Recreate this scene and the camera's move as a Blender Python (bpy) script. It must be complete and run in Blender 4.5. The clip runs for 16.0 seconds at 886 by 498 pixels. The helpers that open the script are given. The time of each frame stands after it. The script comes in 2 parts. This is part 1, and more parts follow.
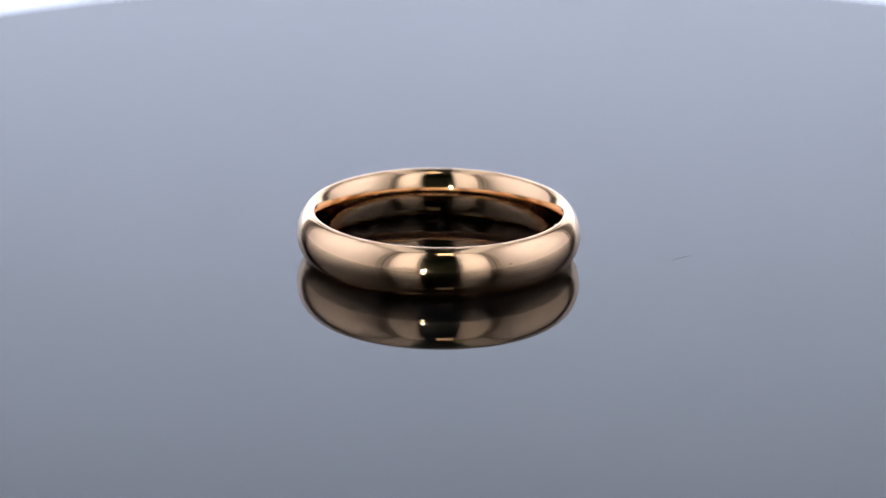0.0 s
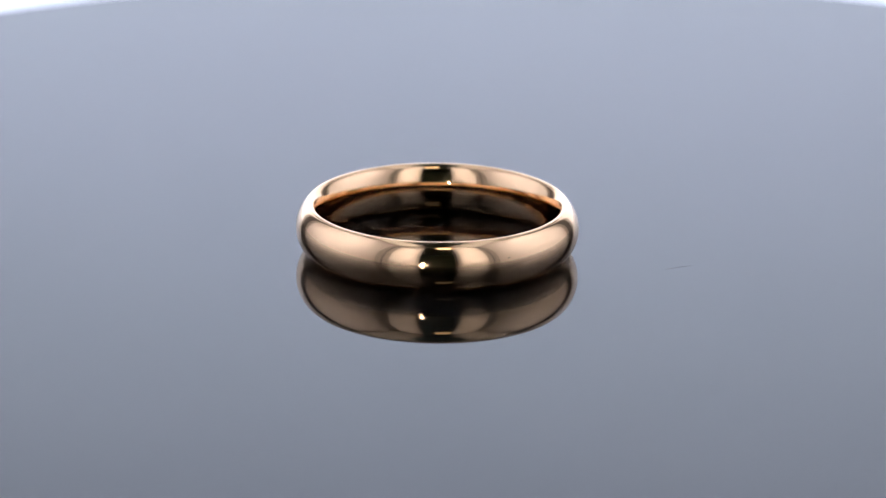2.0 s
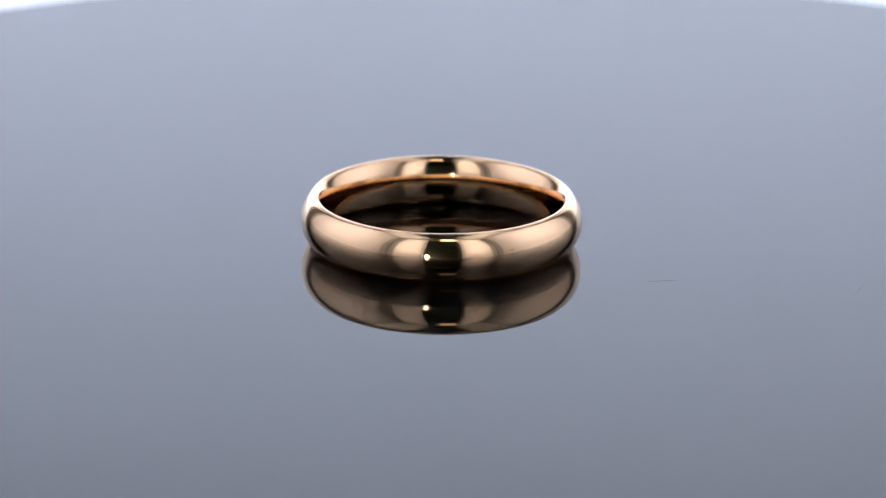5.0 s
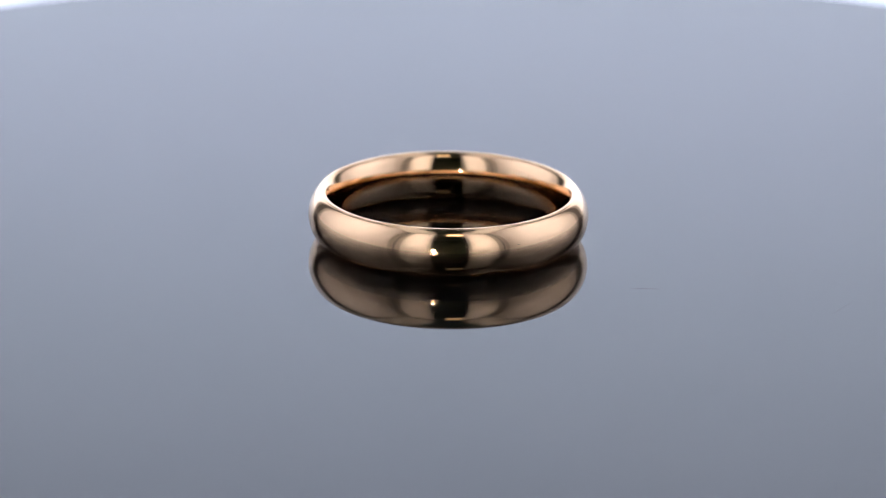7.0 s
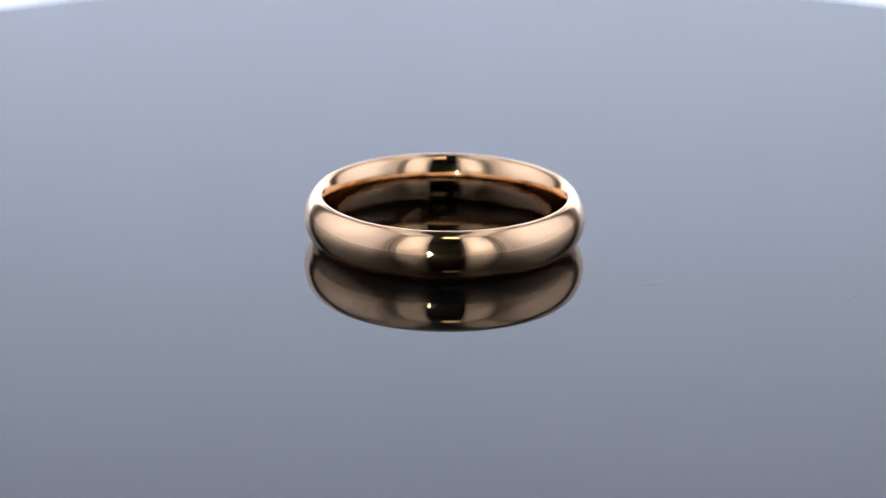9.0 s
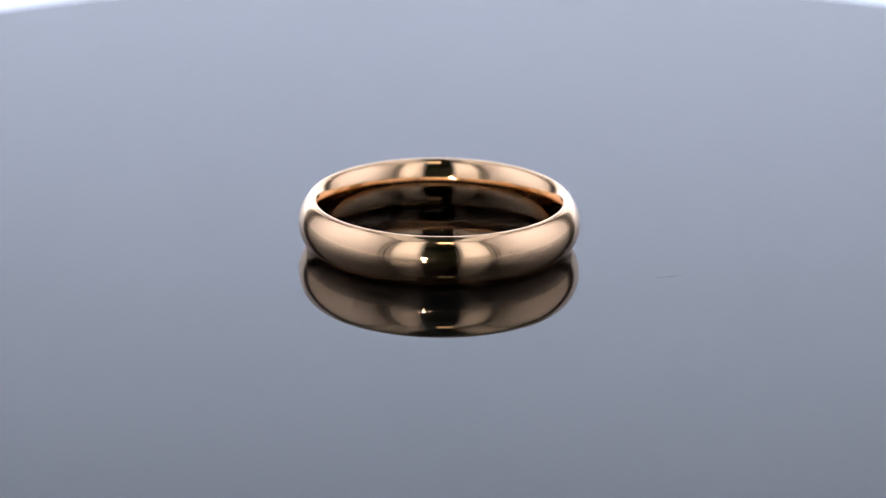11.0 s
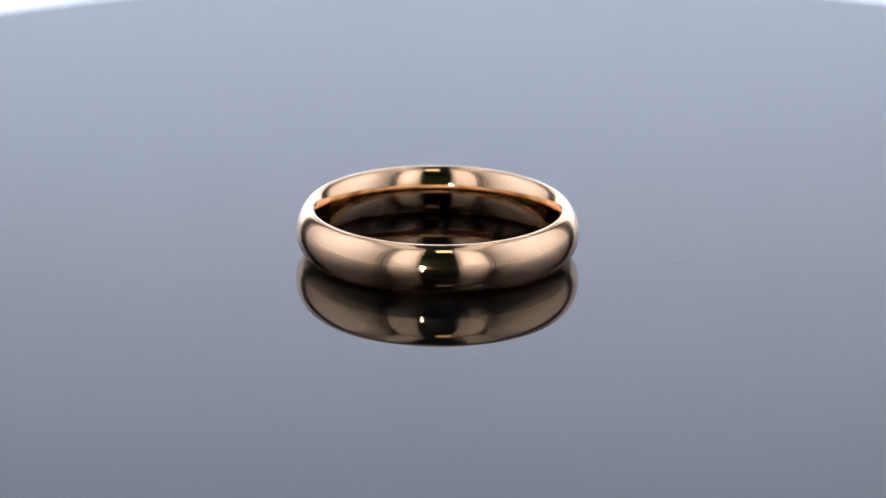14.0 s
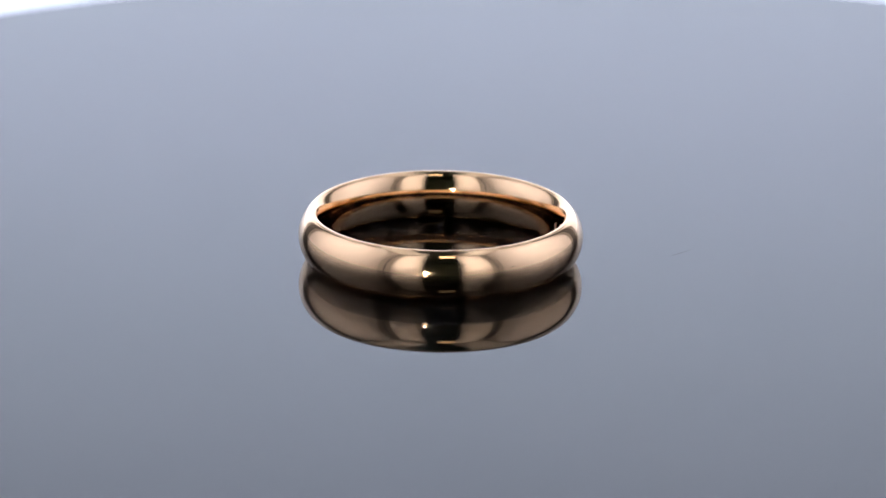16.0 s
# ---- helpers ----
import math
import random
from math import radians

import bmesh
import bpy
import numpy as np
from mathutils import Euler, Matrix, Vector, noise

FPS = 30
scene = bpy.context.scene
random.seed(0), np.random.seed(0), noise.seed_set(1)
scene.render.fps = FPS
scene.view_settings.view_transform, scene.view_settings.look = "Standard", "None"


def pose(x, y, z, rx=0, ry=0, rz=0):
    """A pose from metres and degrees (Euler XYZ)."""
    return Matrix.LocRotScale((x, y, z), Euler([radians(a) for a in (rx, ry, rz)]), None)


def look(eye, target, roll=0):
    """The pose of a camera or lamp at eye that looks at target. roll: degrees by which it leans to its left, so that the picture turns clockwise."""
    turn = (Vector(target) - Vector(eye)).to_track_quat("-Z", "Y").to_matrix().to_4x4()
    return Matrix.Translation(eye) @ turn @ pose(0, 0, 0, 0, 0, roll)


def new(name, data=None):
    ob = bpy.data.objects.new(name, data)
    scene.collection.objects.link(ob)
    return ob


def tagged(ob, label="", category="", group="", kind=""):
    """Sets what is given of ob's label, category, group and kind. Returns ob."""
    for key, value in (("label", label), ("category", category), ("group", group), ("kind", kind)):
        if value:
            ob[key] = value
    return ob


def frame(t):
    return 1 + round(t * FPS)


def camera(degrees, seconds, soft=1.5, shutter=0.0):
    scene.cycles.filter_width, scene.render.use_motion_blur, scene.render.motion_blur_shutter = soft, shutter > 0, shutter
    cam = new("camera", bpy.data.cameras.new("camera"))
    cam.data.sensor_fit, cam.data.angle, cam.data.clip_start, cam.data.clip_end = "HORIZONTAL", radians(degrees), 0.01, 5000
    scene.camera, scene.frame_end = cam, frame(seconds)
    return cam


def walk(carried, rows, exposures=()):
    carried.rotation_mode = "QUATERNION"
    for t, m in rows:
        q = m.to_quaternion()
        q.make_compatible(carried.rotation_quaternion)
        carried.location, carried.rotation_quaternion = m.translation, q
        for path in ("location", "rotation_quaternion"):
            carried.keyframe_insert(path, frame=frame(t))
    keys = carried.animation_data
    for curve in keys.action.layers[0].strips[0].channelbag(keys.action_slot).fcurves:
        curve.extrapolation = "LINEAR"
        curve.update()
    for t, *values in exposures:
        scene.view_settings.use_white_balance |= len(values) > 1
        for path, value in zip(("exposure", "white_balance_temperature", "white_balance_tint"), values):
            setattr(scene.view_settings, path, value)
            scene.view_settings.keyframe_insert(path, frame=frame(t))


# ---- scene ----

MM = 0.001
SECONDS = 16.0

# ---- camera: stands still, long lens, slight lean ----
cam = camera(12.80, SECONDS, soft=1.05)
EYE = (-0.00677, -0.29079, 0.09807)
TARGET = (-0.00643, -0.00093, 0.00050)
walk(cam, [(0.0, look(EYE, TARGET, 0.64)), (SECONDS, look(EYE, TARGET, 0.64))])
cam.data.dof.use_dof = True
cam.data.dof.focus_distance = 0.302
cam.data.dof.aperture_fstop = 30.0

# ---- light: five softboxes and two added roof fill panels shine through the tent's fabric; dim room outside ----
world = bpy.data.worlds.new("room_air")
world.use_nodes = True
scene.world = world
world.node_tree.nodes["Background"].inputs[0].default_value = (0.02, 0.024, 0.022, 1)
world.node_tree.nodes["Background"].inputs[1].default_value = 0.3
SOFT_COLOUR = (0.85, 0.95, 1.22)
SIDE_COLOUR = (0.88, 0.94, 1.27)
FRONT_COLOUR = (0.93, 0.97, 1.16)
BACK_WATTS = 2.10
SIDE_WATTS = 0.93
FRONT_WATTS = 0.405
ROOF_WATTS = 0.24
scene.view_settings.exposure = 0.0

TENT = 0.27          # half side of the photo tent
FLOOR_Z = -0.085     # tent floor; the glass disc's top lies at z = 0
ROOF_Z = FLOOR_Z + 0.60
SLIT = 0.0730        # half width of the tent's front opening

# place, turn, width, height, watts, colour of each softbox's face
SOFTBOXES = [
    ((-0.035, 0.46, 0.056), 180.0, 0.50, 0.20, BACK_WATTS, SOFT_COLOUR),
    ((-0.44, 0.02, 0.205), -90.0, 0.28, 0.40, SIDE_WATTS, SIDE_COLOUR),
    ((0.44, 0.02, 0.205), 90.0, 0.28, 0.40, SIDE_WATTS, SIDE_COLOUR),
    ((-0.150, -0.362, 0.245), 0.0, 0.074, 0.42, FRONT_WATTS, FRONT_COLOUR),
    ((0.152, -0.362, 0.245), 0.0, 0.080, 0.42, FRONT_WATTS, FRONT_COLOUR),
]
for at, turn, wide, high, watts, tint in SOFTBOXES:
    lamp = bpy.data.lights.new("softbox_light", "AREA")
    lamp.shape, lamp.size, lamp.size_y = "RECTANGLE", wide, high
    lamp.energy, lamp.color, lamp.spread = watts, tint, radians(130)
    lamp_ob = new("softbox_light", lamp)
    lamp_ob.matrix_world = pose(*at, 0, 0, turn) @ pose(0, 0.004, 0, 90, 0, 0)

# added fill panels, unseen, face down on the tent's roof, either side of its opening
ROOF_PANELS = [(-0.183, -0.03), (0.183, -0.03)]
PANEL_WIDE, PANEL_LONG, PANEL_LIFT = 0.148, 0.45, 0.012
for x, y in ROOF_PANELS:
    lamp = bpy.data.lights.new("roof_fill_light", "AREA")
    lamp.shape, lamp.size, lamp.size_y = "RECTANGLE", PANEL_WIDE, PANEL_LONG
    lamp.energy, lamp.color, lamp.spread = ROOF_WATTS, FRONT_COLOUR, radians(130)
    new("roof_fill_light", lamp).matrix_world = pose(x, y, ROOF_Z + 0.003 + PANEL_LIFT - 0.001)


# ---- materials ----
def material(name, base, rough=0.5, metal=0.0, ior=1.5, scale=60.0, vary=0.08, bump=0.0, bump_scale=200.0, rough_vary=0.0):
    """Principled paint with two scales of variation in tone and gloss, and a fine relief."""
    m = bpy.data.materials.new(name)
    m.use_nodes = True
    nt = m.node_tree
    b = nt.nodes["Principled BSDF"]
    b.inputs["Metallic"].default_value = metal
    b.inputs["IOR"].default_value = ior
    co = nt.nodes.new("ShaderNodeTexCoord")
    big = nt.nodes.new("ShaderNodeTexNoise")
    big.inputs["Scale"].default_value = scale
    big.inputs["Detail"].default_value = 3
    fine = nt.nodes.new("ShaderNodeTexNoise")
    fine.inputs["Scale"].default_value = scale * 9
    fine.inputs["Detail"].default_value = 4
    for n in (big, fine):
        nt.links.new(co.outputs["Object"], n.inputs["Vector"])
    mix = nt.nodes.new("ShaderNodeMath")
    mix.operation = "MULTIPLY_ADD"
    mix.inputs[1].default_value = 0.4
    nt.links.new(fine.outputs["Fac"], mix.inputs[0])
    half = nt.nodes.new("ShaderNodeMath")
    half.operation = "MULTIPLY"
    half.inputs[1].default_value = 0.6
    nt.links.new(big.outputs["Fac"], half.inputs[0])
    nt.links.new(half.outputs[0], mix.inputs[2])
    ramp = nt.nodes.new("ShaderNodeMapRange")
    ramp.inputs["From Min"].default_value, ramp.inputs["From Max"].default_value = 0.3, 0.7
    ramp.inputs["To Min"].default_value, ramp.inputs["To Max"].default_value = 1 - vary, 1 + vary
    nt.links.new(mix.outputs[0], ramp.inputs["Value"])
    tone = nt.nodes.new("ShaderNodeVectorMath")
    tone.operation = "SCALE"
    tone.inputs[0].default_value = base
    nt.links.new(ramp.outputs[0], tone.inputs["Scale"])
    nt.links.new(tone.outputs["Vector"], b.inputs["Base Color"])
    if rough_vary:
        rr = nt.nodes.new("ShaderNodeMapRange")
        rr.inputs["From Min"].default_value, rr.inputs["From Max"].default_value = 0.35, 0.65
        rr.inputs["To Min"].default_value, rr.inputs["To Max"].default_value = max(0, rough - rough_vary), rough + rough_vary
        nt.links.new(mix.outputs[0], rr.inputs["Value"])
        nt.links.new(rr.outputs[0], b.inputs["Roughness"])
    else:
        b.inputs["Roughness"].default_value = rough
    if bump:
        bn = nt.nodes.new("ShaderNodeTexNoise")
        bn.inputs["Scale"].default_value = bump_scale
        bn.inputs["Detail"].default_value = 3
        nt.links.new(co.outputs["Object"], bn.inputs["Vector"])
        bp = nt.nodes.new("ShaderNodeBump")
        bp.inputs["Strength"].default_value = 1.0
        bp.inputs["Distance"].default_value = bump
        nt.links.new(bn.outputs["Fac"], bp.inputs["Height"])
        nt.links.new(bp.outputs["Normal"], b.inputs["Normal"])
    return m


def glowing(name, colour, strength):
    m = bpy.data.materials.new(name)
    m.use_nodes = True
    b = m.node_tree.nodes["Principled BSDF"]
    b.inputs["Base Color"].default_value = (0.8, 0.8, 0.8, 1)
    b.inputs["Emission Color"].default_value = (*colour, 1)
    b.inputs["Emission Strength"].default_value = strength
    return m


GOLD = material("polished_rose_gold", (0.915, 0.595, 0.342), 0.07, 1.0, scale=500, vary=0.02, bump=0.00000025, bump_scale=7000, rough_vary=0.015)


def scratched(m):
    """Sparse fine scuffs that scatter light more widely than the polish."""
    nt = m.node_tree
    b = nt.nodes["Principled BSDF"]
    old = b.inputs["Roughness"].links[0].from_socket
    co = nt.nodes.new("ShaderNodeTexCoord")
    stretch = nt.nodes.new("ShaderNodeMapping")
    stretch.inputs["Scale"].default_value = (1.0, 1.0, 0.35)
    nt.links.new(co.outputs["Object"], stretch.inputs["Vector"])
    n = nt.nodes.new("ShaderNodeTexNoise")
    n.inputs["Scale"].default_value = 14000
    n.inputs["Detail"].default_value = 2
    nt.links.new(stretch.outputs["Vector"], n.inputs["Vector"])
    r = nt.nodes.new("ShaderNodeMapRange")
    r.inputs["From Min"].default_value, r.inputs["From Max"].default_value = 0.62, 0.74
    r.inputs["To Min"].default_value, r.inputs["To Max"].default_value = 0.0, 0.025
    nt.links.new(n.outputs["Fac"], r.inputs["Value"])
    add = nt.nodes.new("ShaderNodeMath")
    nt.links.new(old, add.inputs[0])
    nt.links.new(r.outputs[0], add.inputs[1])
    nt.links.new(add.outputs[0], b.inputs["Roughness"])
    # hairline scratches
    lines = nt.nodes.new("ShaderNodeTexVoronoi")
    lines.feature = "DISTANCE_TO_EDGE"
    lines.inputs["Scale"].default_value = 1500
    warp = nt.nodes.new("ShaderNodeMapping")
    warp.inputs["Rotation"].default_value = (0.5, 0.3, 0.2)
    warp.inputs["Scale"].default_value = (1.0, 1.0, 0.55)
    nt.links.new(co.outputs["Object"], warp.inputs["Vector"])
    nt.links.new(warp.outputs["Vector"], lines.inputs["Vector"])
    cutoff = nt.nodes.new("ShaderNodeMapRange")
    cutoff.inputs["From Min"].default_value, cutoff.inputs["From Max"].default_value = 0.0, 0.03
    nt.links.new(lines.outputs["Distance"], cutoff.inputs["Value"])
    groove = nt.nodes.new("ShaderNodeBump")
    groove.inputs["Strength"].default_value = 1.0
    groove.inputs["Distance"].default_value = 0.0000003
    # small shallow pits that throw glints sideways from the small lamp
    squeeze = nt.nodes.new("ShaderNodeMapping")
    squeeze.inputs["Scale"].default_value = (1.0, 1.0, 0.6)
    nt.links.new(co.outputs["Object"], squeeze.inputs["Vector"])
    pits = nt.nodes.new("ShaderNodeTexVoronoi")
    pits.inputs["Scale"].default_value = 7500
    nt.links.new(squeeze.outputs["Vector"], pits.inputs["Vector"])
    bowl = nt.nodes.new("ShaderNodeMapRange")
    bowl.interpolation_type = "SMOOTHSTEP"
    bowl.inputs["From Min"].default_value, bowl.inputs["From Max"].default_value = 0.0, 0.36
    nt.links.new(pits.outputs["Distance"], bowl.inputs["Value"])
    dent = nt.nodes.new("ShaderNodeBump")
    dent.inputs["Strength"].default_value = 1.0
    dent.inputs["Distance"].default_value = 0.0000018
    tint = nt.nodes.new("ShaderNodeSeparateColor")
    nt.links.new(pits.outputs["Color"], tint.inputs["Color"])
    few = nt.nodes.new("ShaderNodeMath")
    few.operation = "LESS_THAN"
    few.inputs[1].default_value = 0.72
    nt.links.new(tint.outputs[0], few.inputs[0])
    height = nt.nodes.new("ShaderNodeMath")
    height.operation = "MAXIMUM"
    nt.links.new(bowl.outputs[0], height.inputs[0])
    nt.links.new(few.outputs[0], height.inputs[1])
    nt.links.new(height.outputs[0], dent.inputs["Height"])
    nt.links.new(groove.outputs["Normal"], dent.inputs["Normal"])
    nt.links.new(cutoff.outputs[0], groove.inputs["Height"])
    nt.links.new(b.inputs["Normal"].links[0].from_socket, groove.inputs["Normal"])
    nt.links.new(dent.outputs["Normal"], b.inputs["Normal"])


scratched(GOLD)
ETCH = material("etched_gold", (0.95, 0.80, 0.62), 0.45, 1.0, scale=900, vary=0.1)
GLASS = material("black_gloss_glass", (0.004, 0.004, 0.004), 0.02, 0.0, ior=1.355, scale=25, vary=0.3, rough_vary=0.008)
FABRIC = material("white_tent_fabric", (0.86, 0.86, 0.86), 0.9, scale=6, vary=0.03, bump=0.0006, bump_scale=18)


def let_light_through(m, share):
    nt = m.node_tree
    out, b = nt.nodes["Material Output"], nt.nodes["Principled BSDF"]
    tr = nt.nodes.new("ShaderNodeBsdfTranslucent")
    tr.inputs["Color"].default_value = (0.88, 0.88, 0.88, 1)
    mx = nt.nodes.new("ShaderNodeMixShader")
    mx.inputs[0].default_value = share
    nt.links.new(b.outputs[0], mx.inputs[1])
    nt.links.new(tr.outputs[0], mx.inputs[2])
    nt.links.new(mx.outputs[0], out.inputs["Surface"])


BOUNCE_CUT = material("bounce_cutting_sheet", (0.09, 0.09, 0.09), 0.95, scale=25, vary=0.15, bump=0.0004, bump_scale=500)
SEAM = material("grey_tent_binding", (0.20, 0.19, 0.19), 0.8, scale=40, vary=0.15)
HEM = material("pale_tent_hem", (0.60, 0.59, 0.58), 0.85, scale=30, vary=0.08)
let_light_through(FABRIC, 0.45)
let_light_through(HEM, 0.24)
SNAP = material("black_snap_button", (0.02, 0.02, 0.02), 0.35, scale=300, vary=0.2)
FIBRE = material("dark_fibre", (0.10, 0.085, 0.075), 0.6, scale=900, vary=0.2)
DUST = material("pale_dust", (0.8, 0.78, 0.74), 0.8, scale=900, vary=0.1)
LINT = material("glossy_lint", (0.05, 0.045, 0.04), 0.16, scale=900, vary=0.2)
PLASTIC = material("black_plastic", (0.03, 0.03, 0.032), 0.45, scale=80, vary=0.15, bump=0.00005, bump_scale=900)
WOOD = material("dark_desk_wood", (0.10, 0.07, 0.045), 0.5, scale=8, vary=0.25, bump=0.0003, bump_scale=60)
PAINT = material("grey_green_room_paint", (0.32, 0.43, 0.36), 0.9, scale=2.5, vary=0.12, bump=0.0008, bump_scale=90)
CARPET = material("dark_floor_covering", (0.06, 0.055, 0.05), 0.95, scale=14, vary=0.25, bump=0.002, bump_scale=220)
WARM = glowing("warm_lamp_diffuser", (1.0, 0.89, 0.70), 2.6)
SPOT = glowing("led_lens", (1.0, 0.97, 0.94), 260.0)
SOFT_FACE = glowing("softbox_diffuser", (0.87, 0.96, 1.0), 0.8)


# ---- building helpers ----
def part(name, bm, mat, parent=None, label="", smooth=False):
    me = bpy.data.meshes.new(name)
    bm.normal_update()
    bm.to_mesh(me)
    bm.free()
    me.materials.append(mat)
    if smooth:
        me.polygons.foreach_set("use_smooth", [True] * len(me.polygons))
    ob = new(name, me)
    if parent:
        ob.parent = parent
    if label:
        tagged(ob, label)
    return ob


def box(bm, x0, x1, y0, y1, z0, z1, bevel=0.0):
    m = Matrix.Translation(((x0 + x1) / 2, (y0 + y1) / 2, (z0 + z1) / 2)) @ Matrix.Diagonal((x1 - x0, y1 - y0, z1 - z0, 1))
    made = bmesh.ops.create_cube(bm, size=1, matrix=m)
    if bevel:
        edges = list({e for v in made["verts"] for e in v.link_edges})
        bmesh.ops.bevel(bm, geom=edges, offset=bevel, segments=3, profile=0.5, affect="EDGES")
    return bm


def boxed(*a, **k):
    return box(bmesh.new(), *a, **k)


def lathe(profile, steps, closed=False):
    """A body turned about the z axis from (radius, height) pairs."""
    bm = bmesh.new()
    rings = []
    for k in range(steps):
        a = 2 * math.pi * k / steps
        rings.append([bm.verts.new((r * math.cos(a), r * math.sin(a), z)) for r, z in profile])
    n = len(profile)
    for k in range(steps):
        p, q = rings[k], rings[(k + 1) % steps]
        for j in range(n if closed else n - 1):
            i = (j + 1) % n
            bm.faces.new((p[j], q[j], q[i], p[i]))
    if not closed:
        bm.faces.new([r[0] for r in rings][::-1])
        bm.faces.new([r[-1] for r in rings])
    bmesh.ops.recalc_face_normals(bm, faces=bm.faces)
    return bm


# ---- the room ----
def room():
    x0, x1, y0, y1, z0, z1 = -2.0, 2.0, -2.6, 1.6, -0.80, 1.90
    t = 0.12
    for name, b, mat in (
        ("floor", (x0 - t, x1 + t, y0 - t, y1 + t, z0 - t, z0), CARPET),
        ("ceiling", (x0 - t, x1 + t, y0 - t, y1 + t, z1, z1 + t), PAINT),
        ("wall_north", (x0 - t, x1 + t, y1, y1 + t, z0, z1), PAINT),
        ("wall_south", (x0 - t, x1 + t, y0 - t, y0, z0, z1), PAINT),
        ("wall_east", (x1, x1 + t, y0, y1, z0, z1), PAINT),
        ("wall_west", (x0 - t, x0, y0, y1, z0, z1), PAINT),
    ):
        label = {"floor": "dark carpet floor of the dim studio", "ceiling": "grey-green painted ceiling of the dim studio"}.get(name, "grey-green painted wall of the dim studio")
        tagged(part(name, boxed(*b), mat), label, name.split("_")[0], kind="structure")


def ceiling_light():
    thing = tagged(new("ceiling_light"), "warm glowing rectangular lamp under the dim studio ceiling", "lamp")
    thing.matrix_world = pose(0.17, -1.14, 1.90)
    bm = bmesh.new()
    for b in ((-0.22, 0.22, -0.20, -0.18), (-0.22, 0.22, 0.18, 0.20), (-0.22, -0.20, -0.18, 0.18), (0.20, 0.22, -0.18, 0.18)):
        box(bm, *b, -0.06, 0.0, bevel=0.003)
    part("frame", bm, PLASTIC, thing)
    part("diffuser", boxed(-0.199, 0.199, -0.179, 0.179, -0.05, -0.03), WARM, thing, "warm glowing diffuser")


def desk():
    top = FLOOR_Z - 0.004
    thing = tagged(new("desk"), "dark wooden desk under the white photo tent", "desk")
    thing.matrix_world = pose(0, -0.1, -0.80)
    part("tabletop", boxed(-0.85, 0.85, -0.75, 0.85, top + 0.80 - 0.03, top + 0.80, bevel=0.004), WOOD, thing)
    leg = None
    for x in (-0.78, 0.78):
        for y in (-0.68, 0.78):
            if leg is None:
                leg = part("leg", boxed(-0.03, 0.03, -0.03, 0.03, 0, top + 0.80 - 0.03, bevel=0.004), WOOD, thing)
                leg.location = (x, y, 0)
            else:
                other = new("leg", leg.data)
                other.parent = thing
                other.location = (x, y, 0)


# ---- the photo tent ----
def draped(nx, ny, w, h, seed, sag=0.004):
    """A thin cloth panel in the xz plane, centred at x = 0 with its foot at z = 0, slightly slack."""
    bm = bmesh.new()
    rows = []
    for j in range(ny + 1):
        row = []
        for i in range(nx + 1):
            u, v = i / nx, j / ny
            edge = min(1, 6 * min(u, 1 - u, v, 1 - v))
            d = sag * edge * noise.noise(Vector((u * 3 * w / 0.6 + seed, v * 2.2 * h / 0.6, seed * 1.7)))
            row.append(bm.verts.new(((u - 0.5) * w, d, v * h)))
        rows.append(row)
    for j in range(ny):
        for i in range(nx):
            bm.faces.new((rows[j][i], rows[j][i + 1], rows[j + 1][i + 1], rows[j + 1][i]))
    return bm


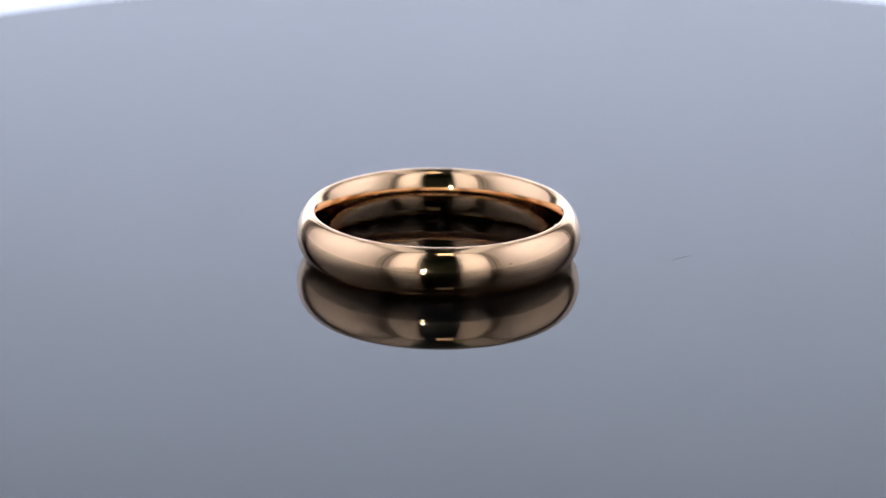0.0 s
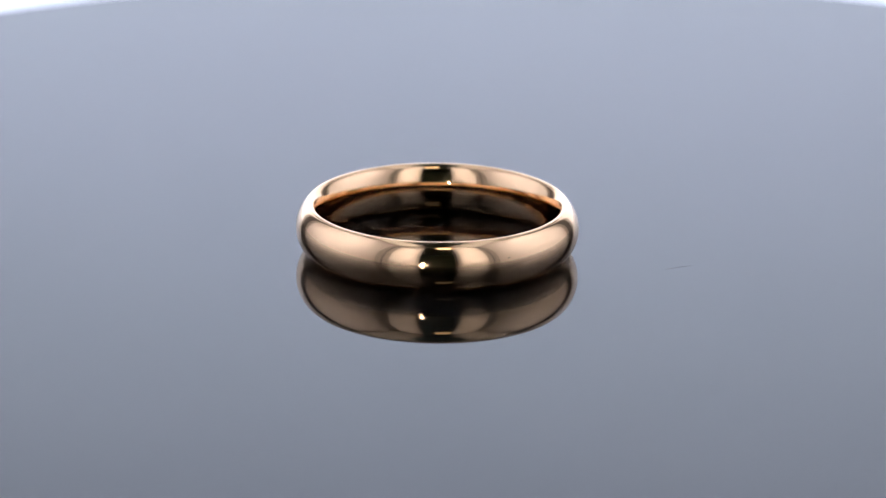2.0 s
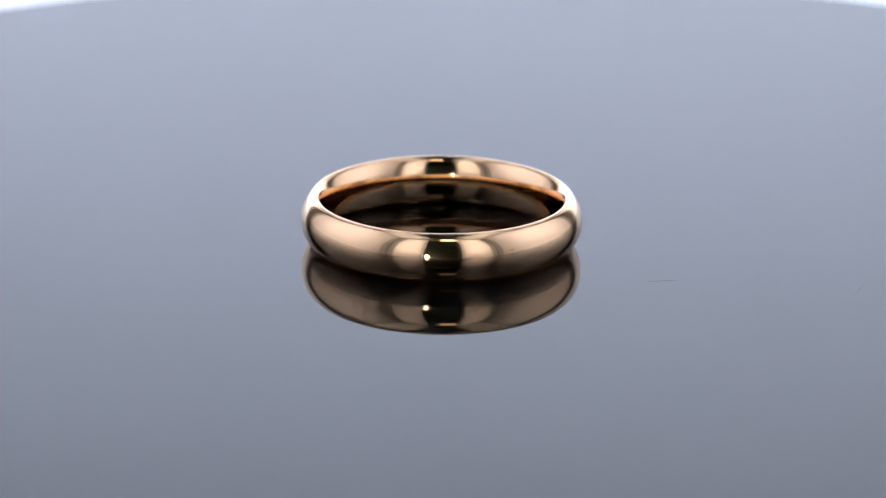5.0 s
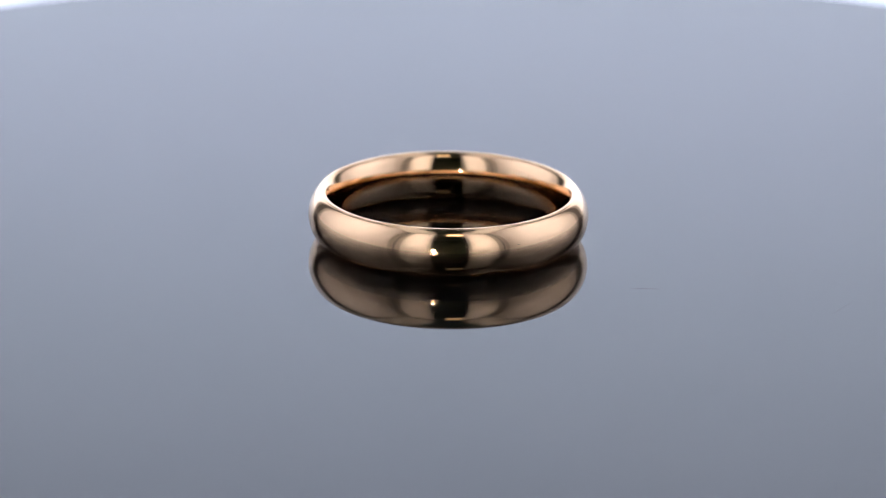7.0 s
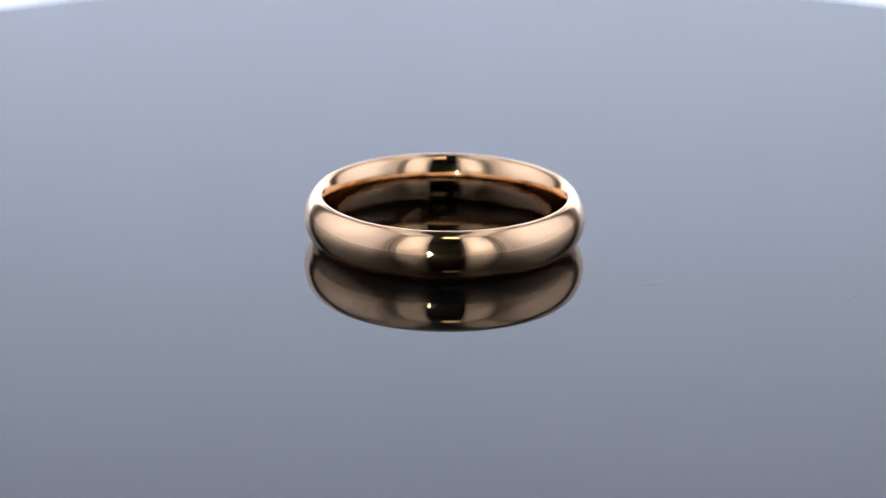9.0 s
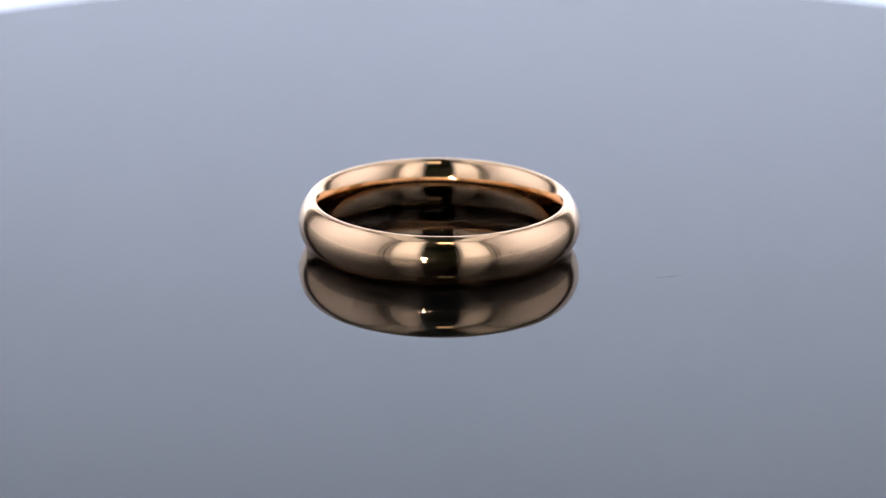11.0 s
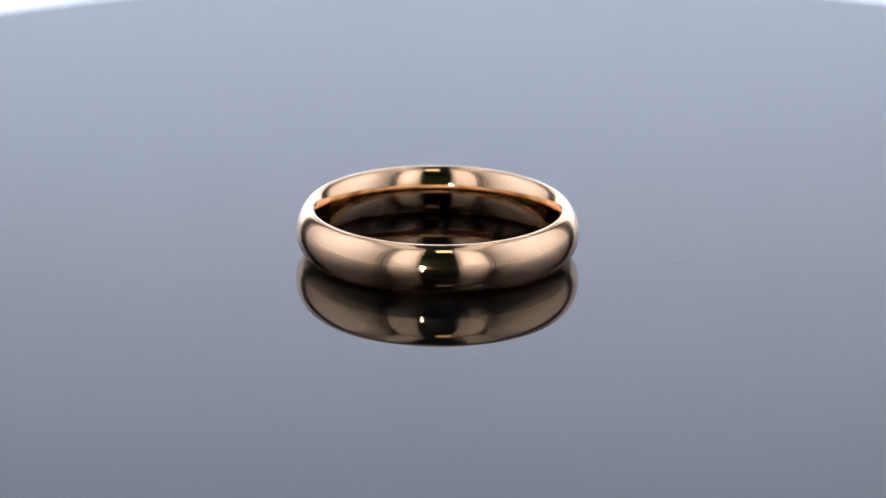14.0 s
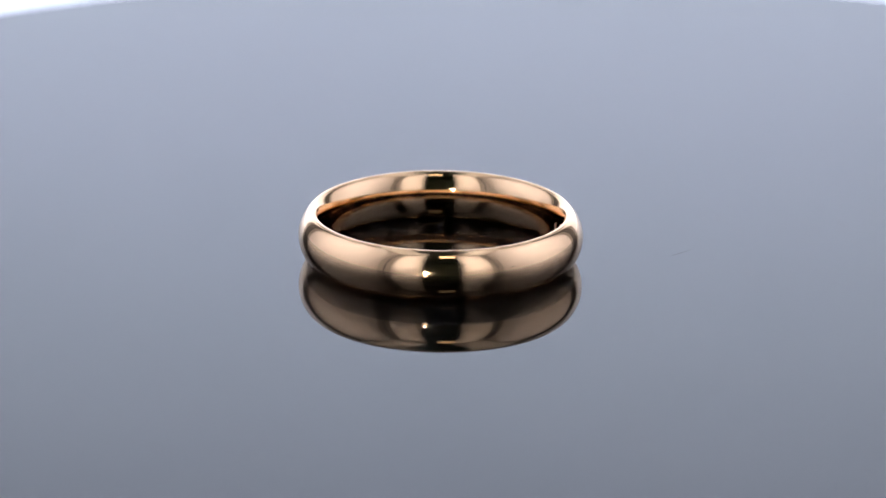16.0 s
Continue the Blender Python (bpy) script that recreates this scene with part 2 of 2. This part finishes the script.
def photo_tent():
    thing = tagged(new("photo_tent"), "white fabric photo tent with open roof and front slit", "photo tent")
    thing.matrix_world = pose(0, 0, FLOOR_Z)
    side, tall = 2 * TENT, ROOF_Z - FLOOR_Z
    part("back_panel", draped(30, 30, side, tall, 1.3), FABRIC, thing, smooth=True).matrix_basis = pose(0, TENT, 0)
    part("side_panel", draped(30, 30, side, tall, 4.1), FABRIC, thing, smooth=True).matrix_basis = pose(TENT, 0, 0, 0, 0, -90)
    part("side_panel", draped(30, 30, side, tall, 7.7), FABRIC, thing, smooth=True).matrix_basis = pose(-TENT, 0, 0, 0, 0, 90)
    wide = TENT - SLIT
    for s, seed in ((-1, 2.2), (1, 5.9)):
        part("front_flap", draped(16, 30, wide, tall, seed, 0.003), FABRIC, thing, smooth=True).matrix_basis = pose(s * (SLIT + wide / 2), -TENT, 0, 0, 0, 180)
        x0, x1 = sorted((s * SLIT, s * (SLIT + 0.014)))
        part("flap_hem", boxed(x0, x1, -TENT + 0.001, -TENT + 0.003, 0.0, tall, bevel=0.0005), HEM, thing, "pale grey hem tape")
    t, w = TENT + 0.004, 0.10                 # the roof is partly unzipped: a square hole that runs on into the front slit
    for b in ((-t, t, w, t), (-t, -w, -t, w), (w, t, -t, w), (-w, -SLIT, -t, -w), (SLIT, w, -t, -w)):
        part("roof_panel", boxed(*b, tall, tall + 0.003), FABRIC, thing)
    # unseen floor sheet, kept dark to cut bounce onto the lower panels
    part("floor_sheet", boxed(-TENT + 0.001, TENT - 0.001, -TENT + 0.001, TENT - 0.001, -0.004, 0.0), BOUNCE_CUT, thing, "unseen dark grey floor sheet that cuts bounced light")
    # corner seams; wide grey hems and back bindings also carry the corners' soft shade
    for x, y, a, half, bind in ((-1, -1, -45, 0.034, 0.004), (1, -1, 45, 0.028, 0.003), (1, 1, 135, 0.044, 0.022), (-1, 1, -135, 0.044, 0.022)):
        hem = part("corner_shade_hem", boxed(-half, half, -0.002, 0.0, 0.002, tall - 0.002, bevel=0.0008), HEM, thing, "pale grey hem tape")
        inset = TENT - 0.72 * half
        hem.matrix_basis = pose(x * inset, y * inset, 0, 0, 0, a)
        part("corner_binding", boxed(-bind, bind, 0.0, 0.003, 0.004, tall - 0.004, bevel=0.001), SEAM, hem, "grey corner binding")
    snap = part("snap_button", lathe([(0.0001, 0), (0.006, 0), (0.006, 0.001), (0.004, 0.003), (0.0001, 0.0035)], 20), SNAP, thing, "black snap button")
    snap.matrix_basis = pose(TENT - 0.004, -0.171, 0.037 - FLOOR_Z, 0, -90, 0)


def softboxes():
    for k, (at, turn, wide, high, watts, tint) in enumerate(SOFTBOXES):
        thing = tagged(new("softbox"), ("wide low white softbox behind the tent", "square white softbox beside the tent's wall", "narrow upright white softbox before the tent's front flap")[(k + 1) // 2], "softbox", group="softboxes round the tent")
        base = FLOOR_Z - 0.004
        thing.matrix_world = pose(at[0], at[1], base, 0, 0, turn)
        hz = at[2] - base
        w, h = wide / 2 + 0.01, high / 2 + 0.01
        bm = boxed(-w, w, -0.07, -0.006, hz - h, hz + h, bevel=0.006)
        part("housing", bm, PLASTIC, thing)
        part("diffuser", boxed(-wide / 2, wide / 2, -0.006, 0.0, hz - high / 2, hz + high / 2, bevel=0.001), SOFT_FACE, thing, "glowing white diffuser")
        stand = max(hz - h, 0.002)
        part("stand", boxed(-0.05, 0.05, -0.07, -0.01, 0.0, stand, bevel=0.0008), PLASTIC, thing)


def roof_fill_panels():
    """Fill panels added on low side rails to brighten the roof fabric under them."""
    for x, y in ROOF_PANELS:
        thing = tagged(new("roof_fill_panel"), "unseen fill panel added on the tent roof to brighten its fabric", "lamp", group="panels on the tent roof")
        thing.matrix_world = pose(x, y, ROOF_Z + 0.003)
        w, l, z = PANEL_WIDE / 2, PANEL_LONG / 2, PANEL_LIFT
        part("housing", boxed(-w - 0.006, w + 0.006, -l - 0.006, l + 0.006, z + 0.003, z + 0.02, bevel=0.003), PLASTIC, thing)
        part("diffuser", boxed(-w, w, -l, l, z, z + 0.003), SOFT_FACE, thing, "glowing white diffuser")
        for s in (-1, 1):
            part("rail", boxed(s * (w + 0.003) - 0.003, s * (w + 0.003) + 0.003, -l - 0.006, l + 0.006, 0.0, z + 0.003), PLASTIC, thing)


def led_bar_light():
    """Small upright bar lamp on a stand beside the lens; only its mirror image shows in the ring."""
    x, y, z = -0.103, -0.475, 0.037
    base = FLOOR_Z - 0.004
    thing = tagged(new("led_bar_light"), "small black upright LED bar light on a stand", "lamp")
    thing.matrix_world = pose(x, y, base, 0, 0, -11)
    hz = z - base
    part("foot", lathe([(0.0001, 0), (0.026, 0), (0.026, 0.003), (0.022, 0.006), (0.004, 0.008), (0.0001, 0.008)], 32), PLASTIC, thing)
    part("stem", lathe([(0.0001, 0.008), (0.0035, 0.008), (0.0035, hz - 0.035), (0.0001, hz - 0.035)], 20), PLASTIC, thing)
    head = part("head", boxed(-0.011, 0.011, -0.016, 0.0, hz - 0.036, hz + 0.036, bevel=0.003), PLASTIC, thing)
    part("lens", boxed(-0.0055, 0.0055, 0.0, 0.002, hz - 0.022, hz + 0.022, bevel=0.0009), SPOT, head, "bright LED lens")


# ---- the turntable ----
DISC_R = 0.0892
DISC_AT = (0.00098, -0.00496)     # disc centre at the start, off the turning axis


def turntable_base():
    thing = tagged(new("motor_housing"), "round black turntable motor housing on the tent floor", "housing")
    thing.matrix_world = pose(0, 0, FLOOR_Z)
    h = -FLOOR_Z - 0.006
    part("body", lathe([(0.0001, 0), (0.060, 0), (0.063, 0.002), (0.063, h - 0.008), (0.061, h - 0.006), (0.0001, h - 0.006)], 96), PLASTIC, thing)


def turntable():
    r = DISC_R
    prof = [(0.0001, -0.006), (r - 0.0012, -0.006), (r - 0.0004, -0.0056), (r, -0.0048)]
    for k in range(7):
        a = math.radians(90 * k / 6)
        prof.append((r - 0.0004 + 0.0004 * math.cos(a), -0.0004 + 0.0004 * math.sin(a)))
    prof.append((0.0001, 0.0))
    thing = tagged(new("turntable"), "round turntable with a glossy black glass top under the ring", "turntable")
    part("glass_top", lathe(prof, 256), GLASS, thing, "glossy black glass disc")
    x, y = DISC_AT
    plate = part("platter", lathe([(0.0001, -0.012), (0.066, -0.012), (0.067, -0.011), (0.067, -0.007), (0.066, -0.006), (0.0001, -0.006)], 96), PLASTIC, thing, "black plastic platter")
    plate.location = (-x, -y, 0)
    return thing


# ---- the ring ----
TALL = 1.01


def outer_radius(z):
    u = (z - 2) / 1.93
    return 10.08 + 0.89 * max(0.0, 1 - u * u) ** 0.8


def inner_radius(z):
    u = (z - 2) / 1.92
    return 9.745 - 0.70 * max(0.0, 1 - u * u) ** 0.74


def ring_profile():
    """Domed outside, flat softly rounded rims, bulging comfort-fit inside; millimetres."""
    n = 64
    dome = [2 - 1.93 * math.cos(math.pi * k / n) for k in range(n + 1)]
    bore = [2 + 1.92 * math.cos(math.pi * k / n) for k in range(n + 1)]
    rim = [(10.055, 3.965), (10.02, 3.99), (9.97, 4.0), (9.90, 4.0), (9.85, 3.995), (9.80, 3.98), (9.765, 3.955)]
    pts = [(outer_radius(z), z) for z in dome]
    pts += rim
    pts += [(inner_radius(z), z) for z in bore]
    pts += [(r, 4 - z) for r, z in rim[::-1]]
    return [(r * MM, z * TALL * MM) for r, z in pts]


def gold_ring():
    thing = tagged(new("ring"), "plain polished rose gold wedding band lying on black glass", "ring")
    part("band", lathe(ring_profile(), 720, closed=True), GOLD, thing, smooth=True)
    bm = bmesh.new()
    for a, z0, z1, lean in ((4.2, 1.3, 2.5, 0.15), (5.6, 1.2, 1.8, -0.1), (6.1, 1.9, 2.4, 0.1)):
        for k in range(6):
            z = (z0 + (z1 - z0) * (k + 0.5) / 6) * MM
            r = inner_radius(z / MM) * MM
            m = pose(0, 0, 0, 0, 0, a + lean * k) @ Matrix.Translation((r - 0.00001, 0, z)) @ Matrix.Diagonal((0.00005, 0.00009, (z1 - z0) / 6 * MM * 1.05, 1))
            bmesh.ops.create_cube(bm, size=1, matrix=m)
    # a pale dust speck low on the outside and two dark nicks at the upper rim
    def dot(name, angle, z, r, size, mat, label):
        m = pose(0, 0, 0, 0, 0, angle) @ Matrix.Translation((r * MM, 0, z * MM)) @ Matrix.Diagonal((0.4, 1.3, 0.8, 1))
        bm = bmesh.new()
        bmesh.ops.create_icosphere(bm, subdivisions=2, radius=size * MM, matrix=m)
        for v in bm.verts:
            v.co += 0.25 * size * MM * noise.noise_vector(v.co * 30000)
        part(name, bm, mat, thing, label, smooth=True)

    dot("dust_speck", -25.4, 0.40, 10.415, 0.040, DUST, "pale dust speck")
    dot("nick", -28.3, 3.90, 10.175, 0.026, FIBRE, "tiny dark nick")
    dot("nick", -21.8, 3.80, 10.285, 0.024, FIBRE, "tiny dark nick")
    part("hallmark", bm, ETCH, thing, "tiny stamped hallmark inside the band")
    return thing


# ---- fibres lying on the disc ----
def fibre(points, thick):
    cu = bpy.data.curves.new("fibre", "CURVE")
    cu.dimensions = "3D"
    cu.bevel_depth = thick
    cu.bevel_resolution = 1
    cu.resolution_u = 6
    sp = cu.splines.new("NURBS")
    sp.points.add(len(points) - 1)
    for p, (x, y) in zip(sp.points, points):
        p.co = (x * MM, y * MM, thick, 1)
    sp.use_endpoint_u = True
    sp.order_u = 3
    cu.materials.append(FIBRE)
    ob = new("fibre", cu)
    me = bpy.data.meshes.new_from_object(ob.evaluated_get(bpy.context.evaluated_depsgraph_get()))
    bpy.data.objects.remove(ob)
    out = new("fibre", me)
    return tagged(out, "thin dark fibre lying on the black glass", "fibre", group="fibres on the disc")


def glass_lint(x, y, turn, long, thick):
    """A glossy dark sliver of lint lying flat on the glass."""
    bm = bmesh.new()
    bmesh.ops.create_icosphere(bm, subdivisions=2, radius=1.0, matrix=Matrix.Diagonal((long * MM / 2, thick * MM / 2, thick * MM / 2, 1)))
    for v in bm.verts:
        v.co.y += 0.3 * thick * MM * math.sin(v.co.x / (long * MM) * 9 + x)
        v.co.z += thick * MM / 2
    ob = part("lint", bm, LINT, smooth=True)
    ob.data.transform(pose(0, 0, 0, 0, 0, turn))
    return tagged(ob, "tiny glossy dark sliver of lint on black glass", "lint", group="lint on the disc"), (x, y)


room()
ceiling_light()
desk()
photo_tent()
softboxes()
roof_fill_panels()
led_bar_light()
turntable_base()
DISC = turntable()
RING = gold_ring()
LOOSE = [
    (fibre([(-0.85, -0.64), (-0.3, -0.26), (0.2, 0.18), (0.85, 0.62)], 0.0000088), (12.10, -0.89)),
    glass_lint(-4.96, -14.78, 55, 0.30, 0.022),
    glass_lint(-4.57, -14.15, 20, 0.16, 0.020),
    glass_lint(0.18, -12.45, 60, 0.22, 0.022),
    glass_lint(0.90, -12.55, 25, 0.14, 0.018),
    glass_lint(3.13, -14.96, 75, 0.20, 0.022),
    (fibre([(0.17, -1.5), (0.12, -0.5), (-0.08, 0.4), (-0.1, 1.4)], 0.0000072), (25.87, 5.35)),
]


# ---- what moves: disc, ring, fibres and lint turn about the axis, out to 7.5 s and back ----
SPEED = 5.598        # degrees a second
TURN_BACK = 7.5


def motions():
    times = [0.5 * k for k in range(33)]

    def turned(t, x, y):
        a = -SPEED * (TURN_BACK - abs(TURN_BACK - t))
        return pose(0, 0, 0, 0, 0, a) @ pose(x, y, 0)

    walk(DISC, [(t, turned(t, *DISC_AT)) for t in times])
    walk(RING, [(t, turned(t, -0.00677, -0.00124)) for t in times])
    for ob, (x, y) in LOOSE:
        walk(ob, [(t, turned(t, x * MM, y * MM)) for t in times])


motions()
